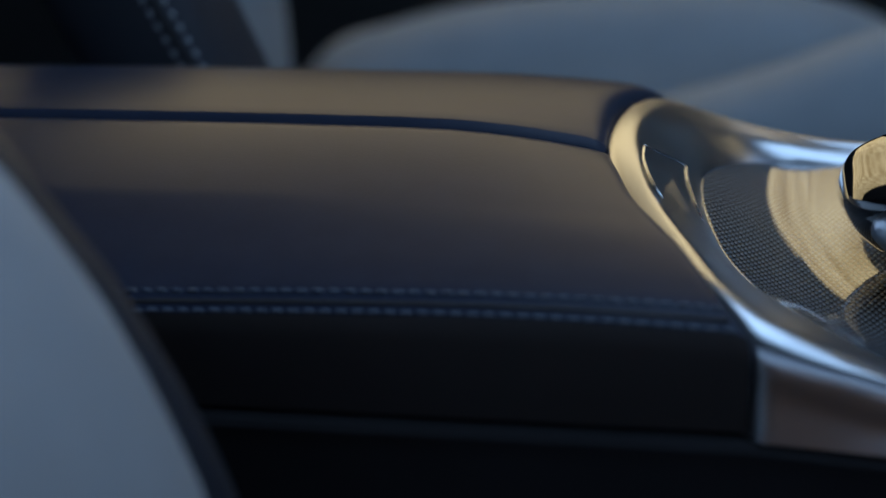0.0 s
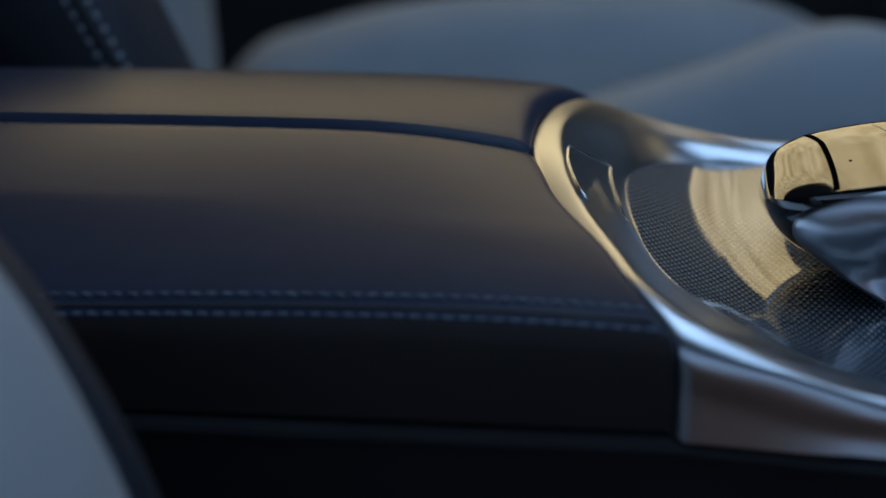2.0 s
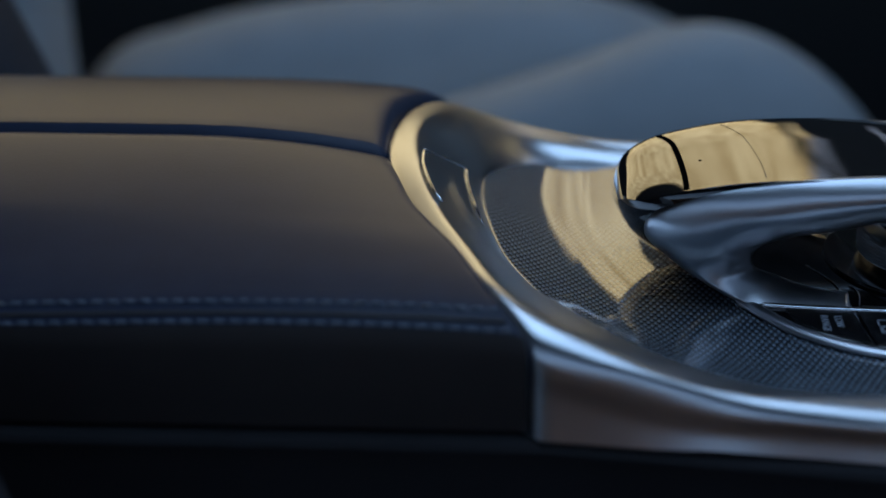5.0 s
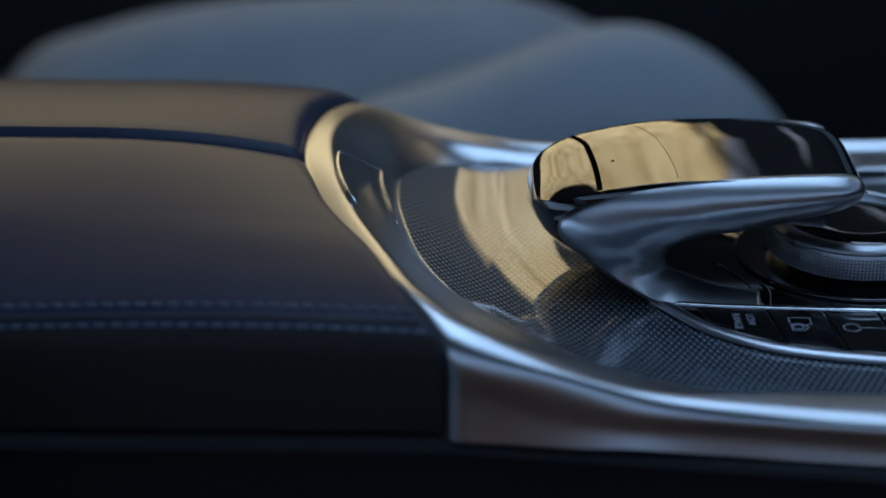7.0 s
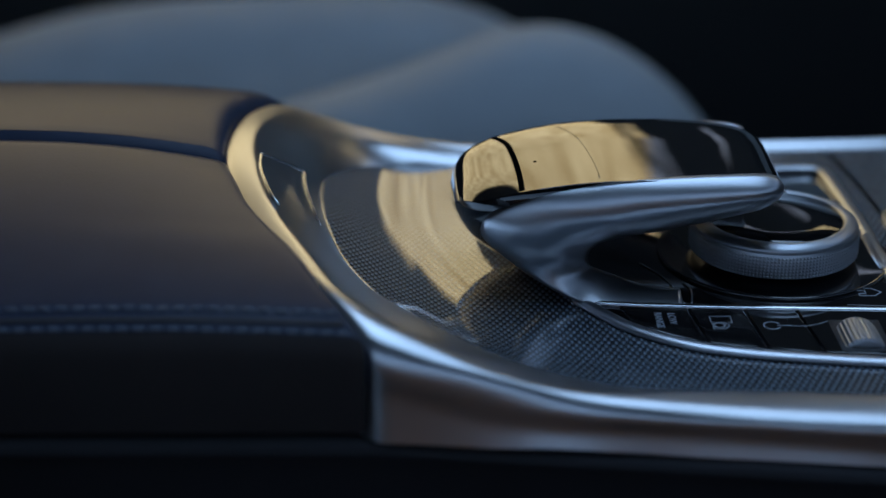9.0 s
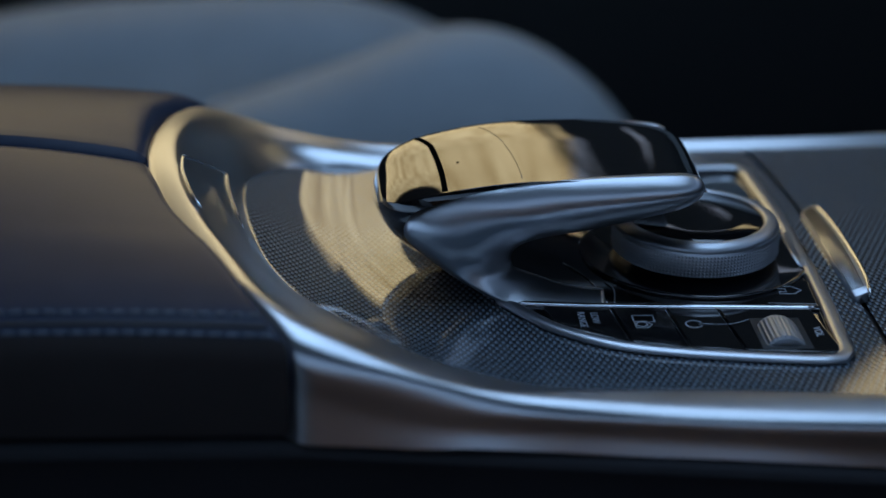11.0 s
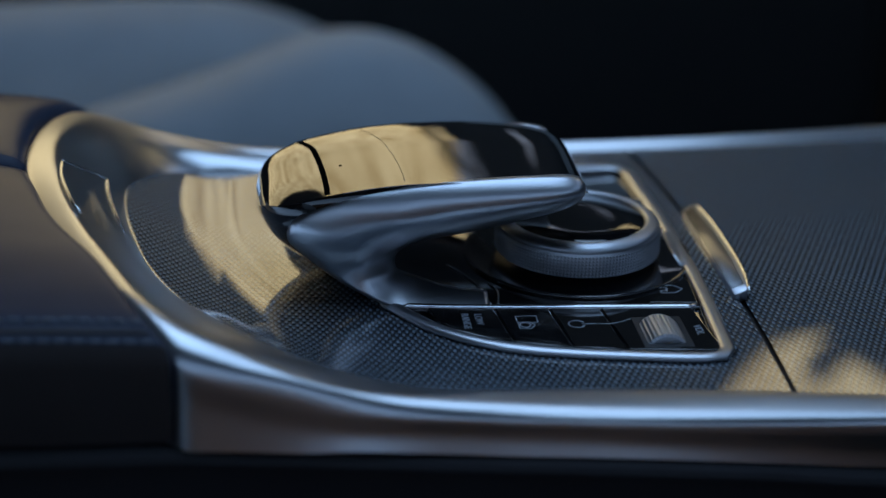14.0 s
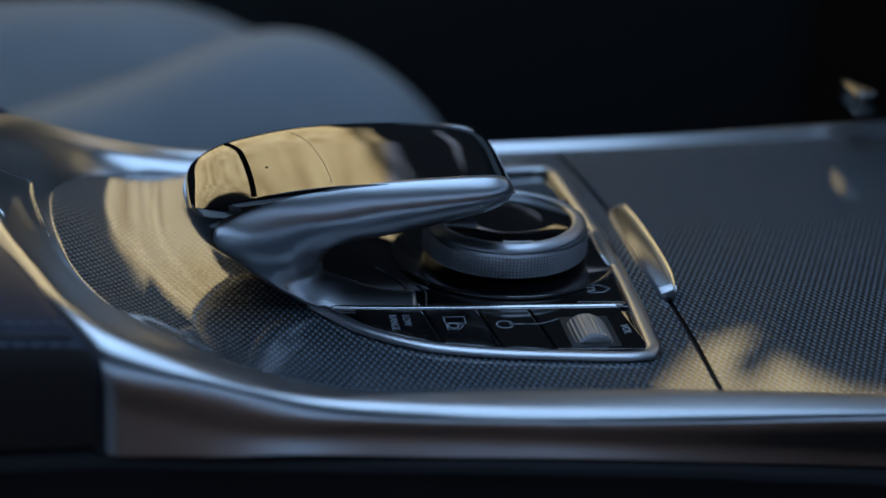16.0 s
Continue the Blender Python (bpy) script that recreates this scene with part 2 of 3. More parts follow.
stack = slab("centre_stack", (148, -110, -60), (430, 260, 58), DULL, "dark lower dashboard ahead of the console", "dashboard", r=16)
for v in stack.data.vertices:
    if v.co.x < 0.25:
        v.co.x += 1.2 * (v.co.y - 0.08) ** 2
# added plate, placed so its gold reflection shows as a spot in the cover
part("spot_plate", rounded_box((147, 103, 12), (155, 122, 21), 1.5), SMOKED, stack, "small added metal plate that reflects as a gold spot")
# unseen glowing panel, standing in for golden light from outside the window
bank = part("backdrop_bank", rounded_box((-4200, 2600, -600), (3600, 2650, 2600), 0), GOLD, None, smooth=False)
# added glow behind the pillar slits, for pale streaks on the palm rest
streaks = part("backdrop_streaks", rounded_box((300, 2540, 200), (800, 2580, 1700), 0), STREAKS, None, smooth=False)
tagged(streaks, "added pale glowing panel for bluish streaks in reflections", "backdrop", "", "structure")
tagged(bank, "glowing backdrop standing in for sunlit golden ground beyond the window", "backdrop", "", "structure")

# ---- centre console ----
console = thing("centre_console", "satin silver car centre console with woven dark trim", "console")

NEAR_IN = [(-135.2, 46), (-134, 32.6), (-131.3, 16.7), (-125.2, -8.8), (-114.1, -34.4), (-106.2, -44.6), (-98.2, -52.2), (-90.2, -58.3), (-82.9, -63.4), (-76.2, -67.3), (-67, -69.9), (-59.5, -71), (-45, -72.4), (-16, -75), (13, -77.5), (43, -80.5), (67, -84.4), (84, -87), (151, -98), (260, -112)]
FAR_IN = [(-135.2, 50), (-134.1, 59.2), (-130.3, 67.5), (-122.7, 79.8), (-114.7, 87), (-105, 89.5), (-90, 91), (-56, 97), (-27, 101), (3, 104), (42, 106), (84, 109), (151, 116), (260, 128)]
SEAM = [(-95, 42.5), (-79, 43), (-45, 44), (5, 44), (35, 43), (68, 41), (95, 38), (125, 34)]


BOWL = np.array([(p.x, p.y) for p in spline([(x, y, 0) for x, y in reversed(NEAR_IN) if x < -30] + [(-135.4, 62, 0), (-135, 85, 0), (-134, 110, 0)], 600)])


RUN = np.gradient(BOWL, axis=0)
STEP = np.hypot(RUN[:, 0], RUN[:, 1])
# guide line 8 mm outside the panel's end
GUIDE = BOWL + 8 * np.stack([-RUN[:, 1], RUN[:, 0]], 1) / STEP[:, None] * (1 if -RUN[0, 1] * (BOWL[0, 0] + 70) + RUN[0, 0] * BOWL[0, 1] > 0 else -1)


def deck_z(x, y):
    # the panel dishes up smoothly towards its rounded end
    if x > -50:
        return 0.0
    run = np.hypot(GUIDE[:, 0] - x, GUIDE[:, 1] - y)
    away = -6.0 * math.log(float((np.exp(-run / 6.0) * STEP).sum()) / 12.0) - 5.8
    d = min(31, max(0, 30 - away))
    return 0.0089 * d * d * min(1, (-50 - x) / 55)


def deck_point(u, v, x0, x1, seam_end):
    x = x0 + (x1 - x0) * u
    a, b = curve_at(NEAR_IN, x) - 1.5, curve_at(FAR_IN, x) + 1.5
    y = a + (b - a) * v
    if seam_end == 1:
        x += (curve_at(SEAM, y) - x1) * max(0, (u - 0.5) * 2) ** 2
    if seam_end == 0:
        x += (curve_at(SEAM, y) + 1.6 - x0) * (1 - u) ** 2
    return (x, y, deck_z(x, y))


part("deck_panel", sheet(lambda u, v: deck_point(u ** 1.3, v, -135.2, 43, 1), 190, 110), WEAVE, console, "dark lacquered panel with a fine woven pattern")
part("lid_gap", sheet(lambda u, v: (curve_at(SEAM, -95 + 210 * v) - 2 + 6 * u, -84 + 190 * v, -1.6), 4, 40), MATT, console, "dark gap ahead of the panel")
lid = part("roller_cover", sheet(lambda u, v: deck_point(u, v, 44, 260, 0), 60, 50), WEAVE, console, "woven roller cover over the cup holders")

# finger tab on the roller cover
def tilt(bm):
    for v in bm.verts:
        v.co.z += (v.co.x - 0.0425) * 0.4
    return bm


tab = part("lid_tab", tilt(plate([(42.8, 44), (47.2, 45.4), (48.1, 30), (48.4, 10), (48.2, -6), (47.6, -16), (46.6, -22), (42.4, -22)], -1.6, 1.6, 0.5)), BRUSHED, lid, "ribbed silver finger tab")
for k in range(7):
    f = k / 6
    line = spline([(43.2 + 2.6 * f, 42.5 + 1.5 * f, 1.6), (43.3 + 3.6 * f, 25, 1.6), (43.3 + 3.8 * f, 6, 1.6), (43.1 + 3.1 * f, -18, 1.6)], 14)
    part("groove", tilt(tube(line, 0.15, 6)), JOINT, tab)
part("tab_edge", tilt(tube(spline([(47.3, 45.0, 1.2), (48.3, 30, 1.4), (48.6, 10, 1.5), (48.4, -6, 1.5), (47.8, -16, 1.3), (46.8, -22.6, 0.6)], 24), 0.65, 8)), POLISHED, tab)

# silver surround: base, outer edge, flat band, deck edge
RING = [
    # base            outer edge         band inner edge     deck edge
    ((260, -124, -26), (260, -122, 2), (260, -117, 3.2), (260, -112, 0)),
    ((151, -108, -18), (151, -107, 2), (151, -102, 3.2), (151, -97.5, 0)),
    ((84, -101, -13), (84, -100, 1.8), (84, -91, 3.0), (84, -87, 0)),
    ((42, -100, -10), (42, -97, 1.8), (42, -85.5, 3.2), (42, -80.4, 0)),
    ((3, -100, -7), (3, -95.8, 3.0), (3, -83, 3.9), (3, -76.6, 0)),
    ((-27, -100, -5), (-27, -95.8, 5.2), (-27, -84, 5.4), (-27, -74.2, 0)),
    ((-49, -100, -3), (-49, -96.8, 8.0), (-49, -89, 7.4), (-50, -72.2, 0)),
    ((-60, -100.2, -2), (-60, -97.1, 9.3), (-60, -93.6, 8.8), (-60, -71, 1.2)),
    ((-71, -100.5, -1), (-71, -97.2, 10.9), (-71, -94.4, 11.0), (-71, -69, 2.6)),
    ((-78, -100.8, -0.8), (-78, -97.3, 12.5), (-78, -94.5, 13.0), (-77.5, -66.5, 3.5)),
    ((-85, -101, -0.6), (-85, -97.3, 15.0), (-85, -94.2, 15.6), (-84, -62.8, 4.4)),
    ((-91.5, -101, -0.2), (-91.5, -97.3, 17.4), (-92, -93, 18.4), (-90.2, -58.3, 5)),
    ((-98, -101, 0.2), (-98, -97.3, 19.4), (-98.5, -91, 21.3), (-96.5, -53.6, 6)),
    ((-104.5, -101, 0.5), (-104.5, -97.3, 20.5), (-105.5, -90, 24.4), (-103, -48, 7)),
    ((-110, -101, 0.8), (-110.5, -97, 22), (-112.5, -87.6, 26.4), (-107.5, -43.2, 7.3)),
    ((-114, -100.5, 1), (-117, -95, 26.6), (-119, -83.5, 28.6), (-111.8, -38, 7.3)),
    ((-121, -90, 1), (-124, -84, 30), (-125, -75, 29.8), (-117, -28.5, 7.3)),
    ((-133, -60, 1), (-137, -60, 29.3), (-131, -56, 29.8), (-124, -12, 7.3)),
    ((-146.5, -30, 1), (-151, -30, 30.3), (-142, -29, 30.7), (-128.6, 5, 7.3)),
    ((-152.5, -8, 1), (-157, -8, 31.8), (-147.5, -9, 31.9), (-131.3, 16.7, 7.3)),
    ((-156, 12, 1), (-161, 12, 32.7), (-152, 12, 32.4), (-133, 26, 7.3)),
    ((-158, 30, 1), (-162, 30, 32), (-154, 30, 31.7), (-134.5, 37, 7.3)),
    ((-158, 50, 1), (-161, 50, 30.5), (-153.5, 49, 29.6), (-135.2, 48, 7.3)),
    ((-155, 74, 1), (-158, 74, 27), (-151, 72, 24.4), (-134.4, 58.5, 7.2)),
    ((-148, 100, 0), (-151, 96, 22), (-146, 90, 19), (-130.3, 67.5, 6.4)),
    ((-137, 110, -2), (-138, 104, 14.5), (-134, 98, 12), (-122.7, 79.8, 4)),
    ((-116, 111, -4), (-117, 104.5, 8), (-115, 100, 6.6), (-112, 88, 1.5)),
    ((-92, 109, -5), (-92, 102, 4.8), (-91, 98.6, 3.7), (-88, 90, 0.5)),
    ((-56, 112, -6), (-56, 106.5, 3.2), (-56, 103.4, 2.8), (-56, 97, 0)),
    ((-27, 114, -7), (-27, 109, 2.6), (-27, 106.2, 2.6), (-27, 101, 0)),
    ((3, 116, -8), (3, 111, 2.2), (3, 108.6, 2.4), (3, 104, 0)),
    ((42, 118, -9), (42, 113, 2.2), (42, 110.6, 2.4), (42, 106, 0)),
    ((84, 121, -11), (84, 116, 2.6), (84, 113.6, 2.6), (84, 109, 0)),
    ((151, 129, -14), (151, 124, 3), (151, 121, 3), (151, 116, 0)),
    ((260, 142, -20), (260, 137, 3), (260, 134, 3), (260, 128, 0)),
]


def soften(row, n, times):
    """Even steps along a section, with its corners rounded off."""
    run = [0.0]
    for p, q in zip(row, row[1:]):
        run.append(run[-1] + (q - p).length)
    pts = []
    for k in range(n):
        s = run[-1] * k / (n - 1)
        i = min(max(j for j in range(len(run)) if run[j] <= s + 1e-9), len(row) - 2)
        pts.append(row[i].lerp(row[i + 1], (s - run[i]) / max(run[i + 1] - run[i], 1e-6)))
    for _ in range(times):
        pts = [pts[0]] + [pts[k] * 0.5 + (pts[k - 1] + pts[k + 1]) * 0.25 for k in range(1, n - 1)] + [pts[-1]]
    return pts


FOLD = [(-118, 12.5), (-108, 10.5), (-98, 7.6), (-88, 4.6), (-71, 2.2), (-49, 0.6), (-27, -1.6), (3, -4), (42, -7), (84, -10), (151, -15), (260, -23)]


def surround():
    n = 260
    lines = [spline([r[k] for r in RING], n) for k in range(4)]
    for line, times in zip(lines, (0, 4, 14, 6)):
        for _ in range(times):
            line[1:-1] = [(a + b * 2 + c) / 4 for a, b, c in zip(line, line[1:], line[2:])]
    rows = []
    for b, o, f, i in zip(*lines):
        i.z = deck_z(i.x, i.y)
        drop = max(f.z - i.z, 0.5)
        near = min(1, max(0, (-72 - o.y) / 18))
        corner = min(1, max(0, (-20 - o.x) / 60)) * near
        r = 1.5 + 0.8 * near + 2.8 * corner
        lb, lf = max((b - o).length, 0.1), max((f - o).length, 0.1)
        p0, p2 = o + (b - o) * min(0.38, r / lb), o + (f - o) * min(0.88, r / lf)
        # outer face with a soft fold above its foot
        b = b + Vector((0, -0.6, -0.6)) * near + Vector((0, 1.6, 0)) * near * min(1, max(0, (o.x + 70) / 50))
        h = min(0.8, max(0.15, (curve_at(FOLD, o.x) - b.z) / max(p0.z - b.z, 1))) if near else 0.4
        fold = b + (p0 - b) * h + Vector((0, 0.7, 0)) * near
        row = [b, b + (fold - b) * 0.5, b + (fold - b) * 0.88, fold + (p0 - fold) * 0.14, fold + (p0 - fold) * 0.55]
        for k in range(8):
            w = k / 7
            row.append(p0 * (1 - w) ** 2 + (o + Vector((0, 0, 0.3))) * 2 * w * (1 - w) + p2 * w * w)
        row += [p2 + (f - p2) * 0.5 + Vector((0, 0, 0.3)), f + Vector((0, 0, 0.3))]
        # hollow slope down to the deck
        for s in (0.03, 0.12, 0.26, 0.42, 0.58, 0.74, 0.88, 0.97):
            p = f + (i - f) * s
            row.append(p + Vector((0, 0, drop * 0.03 * math.sin(math.pi * s))))
        row.append(i + Vector((0, 0, -0.6)))
        rows.append(row[:5] + soften(row[5:], 40, 4 + int(5 * near + 9 * min(1, max(0, (o.y - 70) / 25)))))
    bm = bmesh.new()
    skin(bm, rows)
    return bm


part("surround", surround(), SATIN, console, "satin silver surround rising to the armrest")

# dark console flank under the surround
def flank(u, v):
    x = -520 + 800 * u
    zt = (1.0 if x < -114 else curve_at([(-114, 1), (-58, -3), (0, -7), (83, -13), (151, -18), (260, -26)], x)) - 1.2
    y = -98 if x < 42 else curve_at([(42, -99), (84, -100), (151, -107), (260, -123)], x)
    k = [(4, 0), (-1, 0), (-3.4, -0.6), (-4.4, -2.2), (-3.8, -5), (-4.0, -30), (-7, -120), (-10, -385)]
    t = v * (len(k) - 1)
    i = min(int(t), len(k) - 2)
    a, b = k[i], k[i + 1]
    return (x, y + a[0] + (b[0] - a[0]) * (t - i), zt + a[1] + (b[1] - a[1]) * (t - i))


part("flank", sheet(flank, 60, 36), FLANK, console, "dark soft-touch flank below the surround")

# ---- armrest: two padded lids ----
FRONT = [(-98, -115.8), (-90, -121.5), (-60, -134.2), (-30, -148.6), (-8, -155.2), (12, -160.2), (50, -162), (74, -159.5), (98, -152), (122, -140)]


def edge_lift(x):
    # the sewn edge bows up a little along the lid
    return curve_at([(-420, -4), (-330, -3), (-267, -1), (-230, 0.4), (-187, 1.5), (-150, 1.3), (-118, 0)], x)


def armrest_lid(name, side, label):
    lidob = thing(name, label, "armrest", "armrest lids")
    sec = spline([(0, *p) for p in ([(-98.6, 1.5), (-98.8, 12), (-98.6, 19), (-98.2, 24), (-96.6, 27.2), (-91.5, 29.8), (-84, 31.2), (-75, 32.6), (-50, 35.7), (-20, 38.0), (4, 38.7), (9, 38.0), (11.2, 35.5), (11.4, 30)] if side < 0 else
                 [(12.6, 30), (12.8, 35.6), (15.5, 38.0), (22, 38.4), (45, 37.2), (75, 33.4), (95, 28.0), (106, 22), (112, 13), (114, 2)])], 46)
    stations = [0, 0.4, 1.2, 2.4, 4, 6, 9, 12, 15, 20, 27, 36, 48, 62, 80, 110, 170, 240, 320, 400]
    rows = []
    for s in stations:
        row = []
        for p in sec:
            wide = 3.0 if side < 0 else 6.0 + 5.0 * min(1, max(0, (p.y - 12) / 50))
            q = max(0, 1 - s / wide)
            sink = wide * 0.55 * (1 - math.sqrt(max(0, 1 - q * q)))
            sink += 6.0 * max(0, 1 - s / 60) ** 2 * (min(1, max(0, (p.y + 90) / 95)) if p.y < 12 else max(0.55, 1 - (p.y - 12) / 110))
            edge = min(1, max(0, (-45 - p.y) / 45))
            lift = (1 - edge) * 1.2 * math.sin(min(s, 300) / 300 * math.pi) + edge * edge_lift(curve_at(FRONT, p.y) - s)
            z = p.z - sink * (1 if p.z > 15 else p.z / 15) + lift * min(1, p.z / 20)
            row.append((curve_at(FRONT, p.y) - s, p.y, z))
        rows.append(row)
    rows = [[(p[0], p[1], 0) for p in rows[0]]] + rows
    cut = next(k for k, p in enumerate(sec) if (p.y > -97.2 if side < 0 else p.y > 17))
    names = (("side_panel", LEATHER_SIDE, "plain dark leather side"), ("top_cover", LEATHER, "padded dark leather top")) if side < 0 else (("edge_roll", LEATHER, "rounded leather edge along the split"), ("top_cover", LEATHER, "padded dark leather top"))
    for (nm, mat, text), span in zip(names, ((0, cut + 1), (cut, len(sec)))):
        bm = bmesh.new()
        skin(bm, [r[span[0]:span[1]] for r in rows])
        part(nm, bm, mat, lidob, text)
    return lidob, sec


near_lid, NEAR_SEC = armrest_lid("armrest_lid", -1, "dark leather armrest lid with grey double stitching")
far_lid, FAR_SEC = armrest_lid("armrest_lid", 1, "plain dark leather armrest lid beside the split")


def stitch_mesh(thread):
    bm = tube([(-1.5, 0, 0), (-0.9, 0, 0.28), (0, 0, 0.36), (0.9, 0, 0.28), (1.5, 0, 0)], [0.2, 0.34, 0.38, 0.34, 0.2], 6)
    me = bpy.data.meshes.new("stitch")
    bm.to_mesh(me)
    bm.free()
    me.materials.append(thread)
    for p in me.polygons:
        p.use_smooth = True
    return me


STITCH = stitch_mesh(THREAD)
LIT_STITCH = stitch_mesh(LIT_THREAD)
# the two sewn rows and the seam between them
for y, z in ((-91.5, 30.0), (-96.8, 27.0)):
    for k in range(66):
        s = new("stitch", STITCH)
        s.parent = near_lid
        x = -124 - 4.05 * k if y > -95 else -121 - 4.05 * k
        s.matrix_local = pose(x * 0.001, y * 0.001, (z + edge_lift(x)) * 0.001, random.uniform(-6, 6), 0, random.uniform(-5, 5))
part("seam", tube([(-121 - 20 * k, -94.4, 28.4 + edge_lift(-121 - 20 * k)) for k in range(15)], 0.75, 8), LEATHER_SIDE, near_lid)

# flap mark in the hollow before the armrest
flap = part("flap_edge", tube(spline([(-142, -21.4, 30.2), (-144.6, -17, 31.6), (-149, 0, 33.0), (-150, 12, 33.4)], 20), [0.1] + [0.6] * 18 + [0.4], 8), POLISHED, console)
part("flap_edge", tube(spline([(-150, 12, 33.5), (-145, 21, 27.5), (-139, 30, 20.8), (-138.5, 29, 19.5)], 20), 0.4, 8), POLISHED, console)
part("flap_edge", tube(spline([(-139, 30, 20.8), (-138, 20, 20), (-135, 6, 18.5), (-132, -5, 17.5)], 20), [0.4] + [0.75] * 14 + [0.65, 0.5, 0.35, 0.2, 0.05], 8), POLISHED, console)

# ---- touch controller with palm rest and dial ----
ctrl = thing("touch_controller", "silver and gloss black touch controller with rotary dial", "controller")
OUT_N = [(-58, -21), (-52, -30), (-45, -39), (-31, -49), (-16, -54), (7, -58), (26, -60), (30.5, -59), (32, -55), (33, -40), (34, -21), (34.5, 2), (34, 26)]
half = [Vector((*p, 0)) for p in OUT_N]
outline = spline(half, 40)
outline = [(p.x, p.y) for p in outline]
outline = outline + [(x, 2 * 13 - y) for x, y in outline[::-1]]
part("panel_base", plate(outline, -2.5, 0.5, 0.3), GLOSS, ctrl, "gloss black control panel")
bz = [Vector((x, y, 0.9)) for x, y in outline]
part("bezel", tube(bz + [bz[0]], 2.3, 12, 0.5), BRUSHED, ctrl, "slim silver bezel")
for sgn in (0, 1):
    def flip(y):
        return y if not sgn else 26 - y
    part("divider", tube(spline([(-56, flip(-22.5), 1), (-40, flip(-24.5), 1), (0, flip(-26.8), 1), (31, flip(-28), 1)], 24), 1.25, 8, 0.7), POLISHED, ctrl, "thin silver divider")

# row of buttons between divider and bezel
EDGE = [(-58, -21), (-52, -29), (-45, -37.5), (-31, -47), (-16, -52), (7, -55.8), (31, -57.5)]


def button(x0, x1, label):
    top = [(x, -26 - (x + 20) * 0.03 + (-0.4)) for x in (x0, (x0 + x1) / 2, x1)]
    bot = [(x + 3.0, curve_at(EDGE, x + 3.0) + 1.0) for x in (x1, (x0 + x1) / 2, x0)]
    return part("button", plate(top + bot, 0.4, 1.3, 0.35), GLOSS, ctrl, label, smooth=False)


buttons = [button(-47, -28.6, "gloss black button with a printed mark"), button(-28, -13, "gloss black button with a picture mark"), button(-12.4, 1.6, "gloss black power button"), button(2.2, 28, "gloss black field round the volume roller")]


def ring_mark(cx, cy, r, parent, a0=0, a1=360, w=0.24, z=1.4):
    pts = [(cx + r * math.cos(radians(a)), cy + r * math.sin(radians(a)), z) for a in np.linspace(a0, a1, 25)]
    part("mark", tube(pts, w, 5, 0.3), PRINT, parent)


def line_mark(pts, parent, w=0.22, z=1.4):
    part("mark", tube([(x, y, z) for x, y in pts], w, 5, 0.3), PRINT, parent)


ring_mark(-6.5, -38.4, 2.3, buttons[2], 25, 335)
line_mark([(-5.2, -38.4), (-1.2, -38.4)], buttons[2])
line_mark([(-4.2, -38.6), (3, -38.9), (6.5, -37.6), (9.2, -35.8)], buttons[3], 0.16, 1.45)
line_mark([(-23, -32.5), (-17.2, -32.5), (-17.2, -36.6), (-18.6, -36.6)], buttons[1])
line_mark([(-23, -32.5), (-23, -36.0)], buttons[1])
ring_mark(-21, -38.2, 1.5, buttons[1])
line_mark([(-22.8, -36.4), (-19.6, -36.4), (-18.2, -38.4), (-19.6, -40.4), (-22.8, -40.4), (-22.8, -36.4)], buttons[1])
# home mark
home = part("button", plate([(17, -24.6), (31, -25.6), (32, -10), (30.5, -8), (24, -15.5)], 0.4, 1.2, 0.3), GLOSS, ctrl, "gloss black home button", smooth=False)
line_mark([(x + 1.8, y - 4.2) for x, y in ((20.2, -14.5), (24.4, -14.5), (26.8, -12), (24.4, -9.4), (20.2, -9.4), (20.2, -11), (22.2, -11), (22.2, -13), (20.2, -13), (20.2, -14.5))], home, 0.22, 1.3)


def lettering(text, size, m, parent, mat):
    cu = bpy.data.curves.new("mark", 'FONT')
    cu.body, cu.size, cu.extrude, cu.align_x, cu.align_y = text, size * 0.001, 0.00005, 'CENTER', 'CENTER'
    tmp = bpy.data.objects.new("mark", cu)
    scene.collection.objects.link(tmp)
    me = bpy.data.meshes.new_from_object(tmp.evaluated_get(bpy.context.evaluated_depsgraph_get()))
    bpy.data.objects.remove(tmp)
    me.materials.clear()
    me.materials.append(mat)
    ob = new("mark", me)
    ob.parent = parent
    ob.matrix_local = m
    return ob


lettering("LOW", 3.0, pose(-0.0335, -0.0338, 0.00142, 0, 0, -90), buttons[0], PRINT)
lettering("RANGE", 3.0, pose(-0.0372, -0.0348, 0.00142, 0, 0, -90), buttons[0], PRINT)
lettering("VOL", 3.2, pose(0.0268, -0.0440, 0.00142, 0, 0, -90), buttons[3], PRINT)

# ribbed volume roller lying in its slot
roller_rows = []
for k in range(128):
    a = 2 * math.pi * k / 128
    r = 6.3 + (0.16 if k % 4 < 2 else 0)
    taper = [(-52.6, 0.02), (-52.5, 0.86), (-52.0, 0.97), (-48, 1.0), (-42, 1.0), (-39.5, 0.98), (-38.0, 0.9), (-37.2, 0.7), (-37.0, 0.02)]
    roller_rows.append([(16.2 + r * f * math.cos(a), y, -2.0 + r * f * math.sin(a)) for y, f in taper])
bm = bmesh.new()
skin(bm, roller_rows + [roller_rows[0]])
part("volume_roller", bm, DIAL, ctrl, "ribbed silver volume roller", smooth=False)
part("roller_slot", plate([(9.4, -54.5), (23.4, -54.5), (23.4, -35), (9.4, -35)], 0.8, 1.5, 0.3), MATT, ctrl)

# rotary dial
DC = (2.5, 13.5)
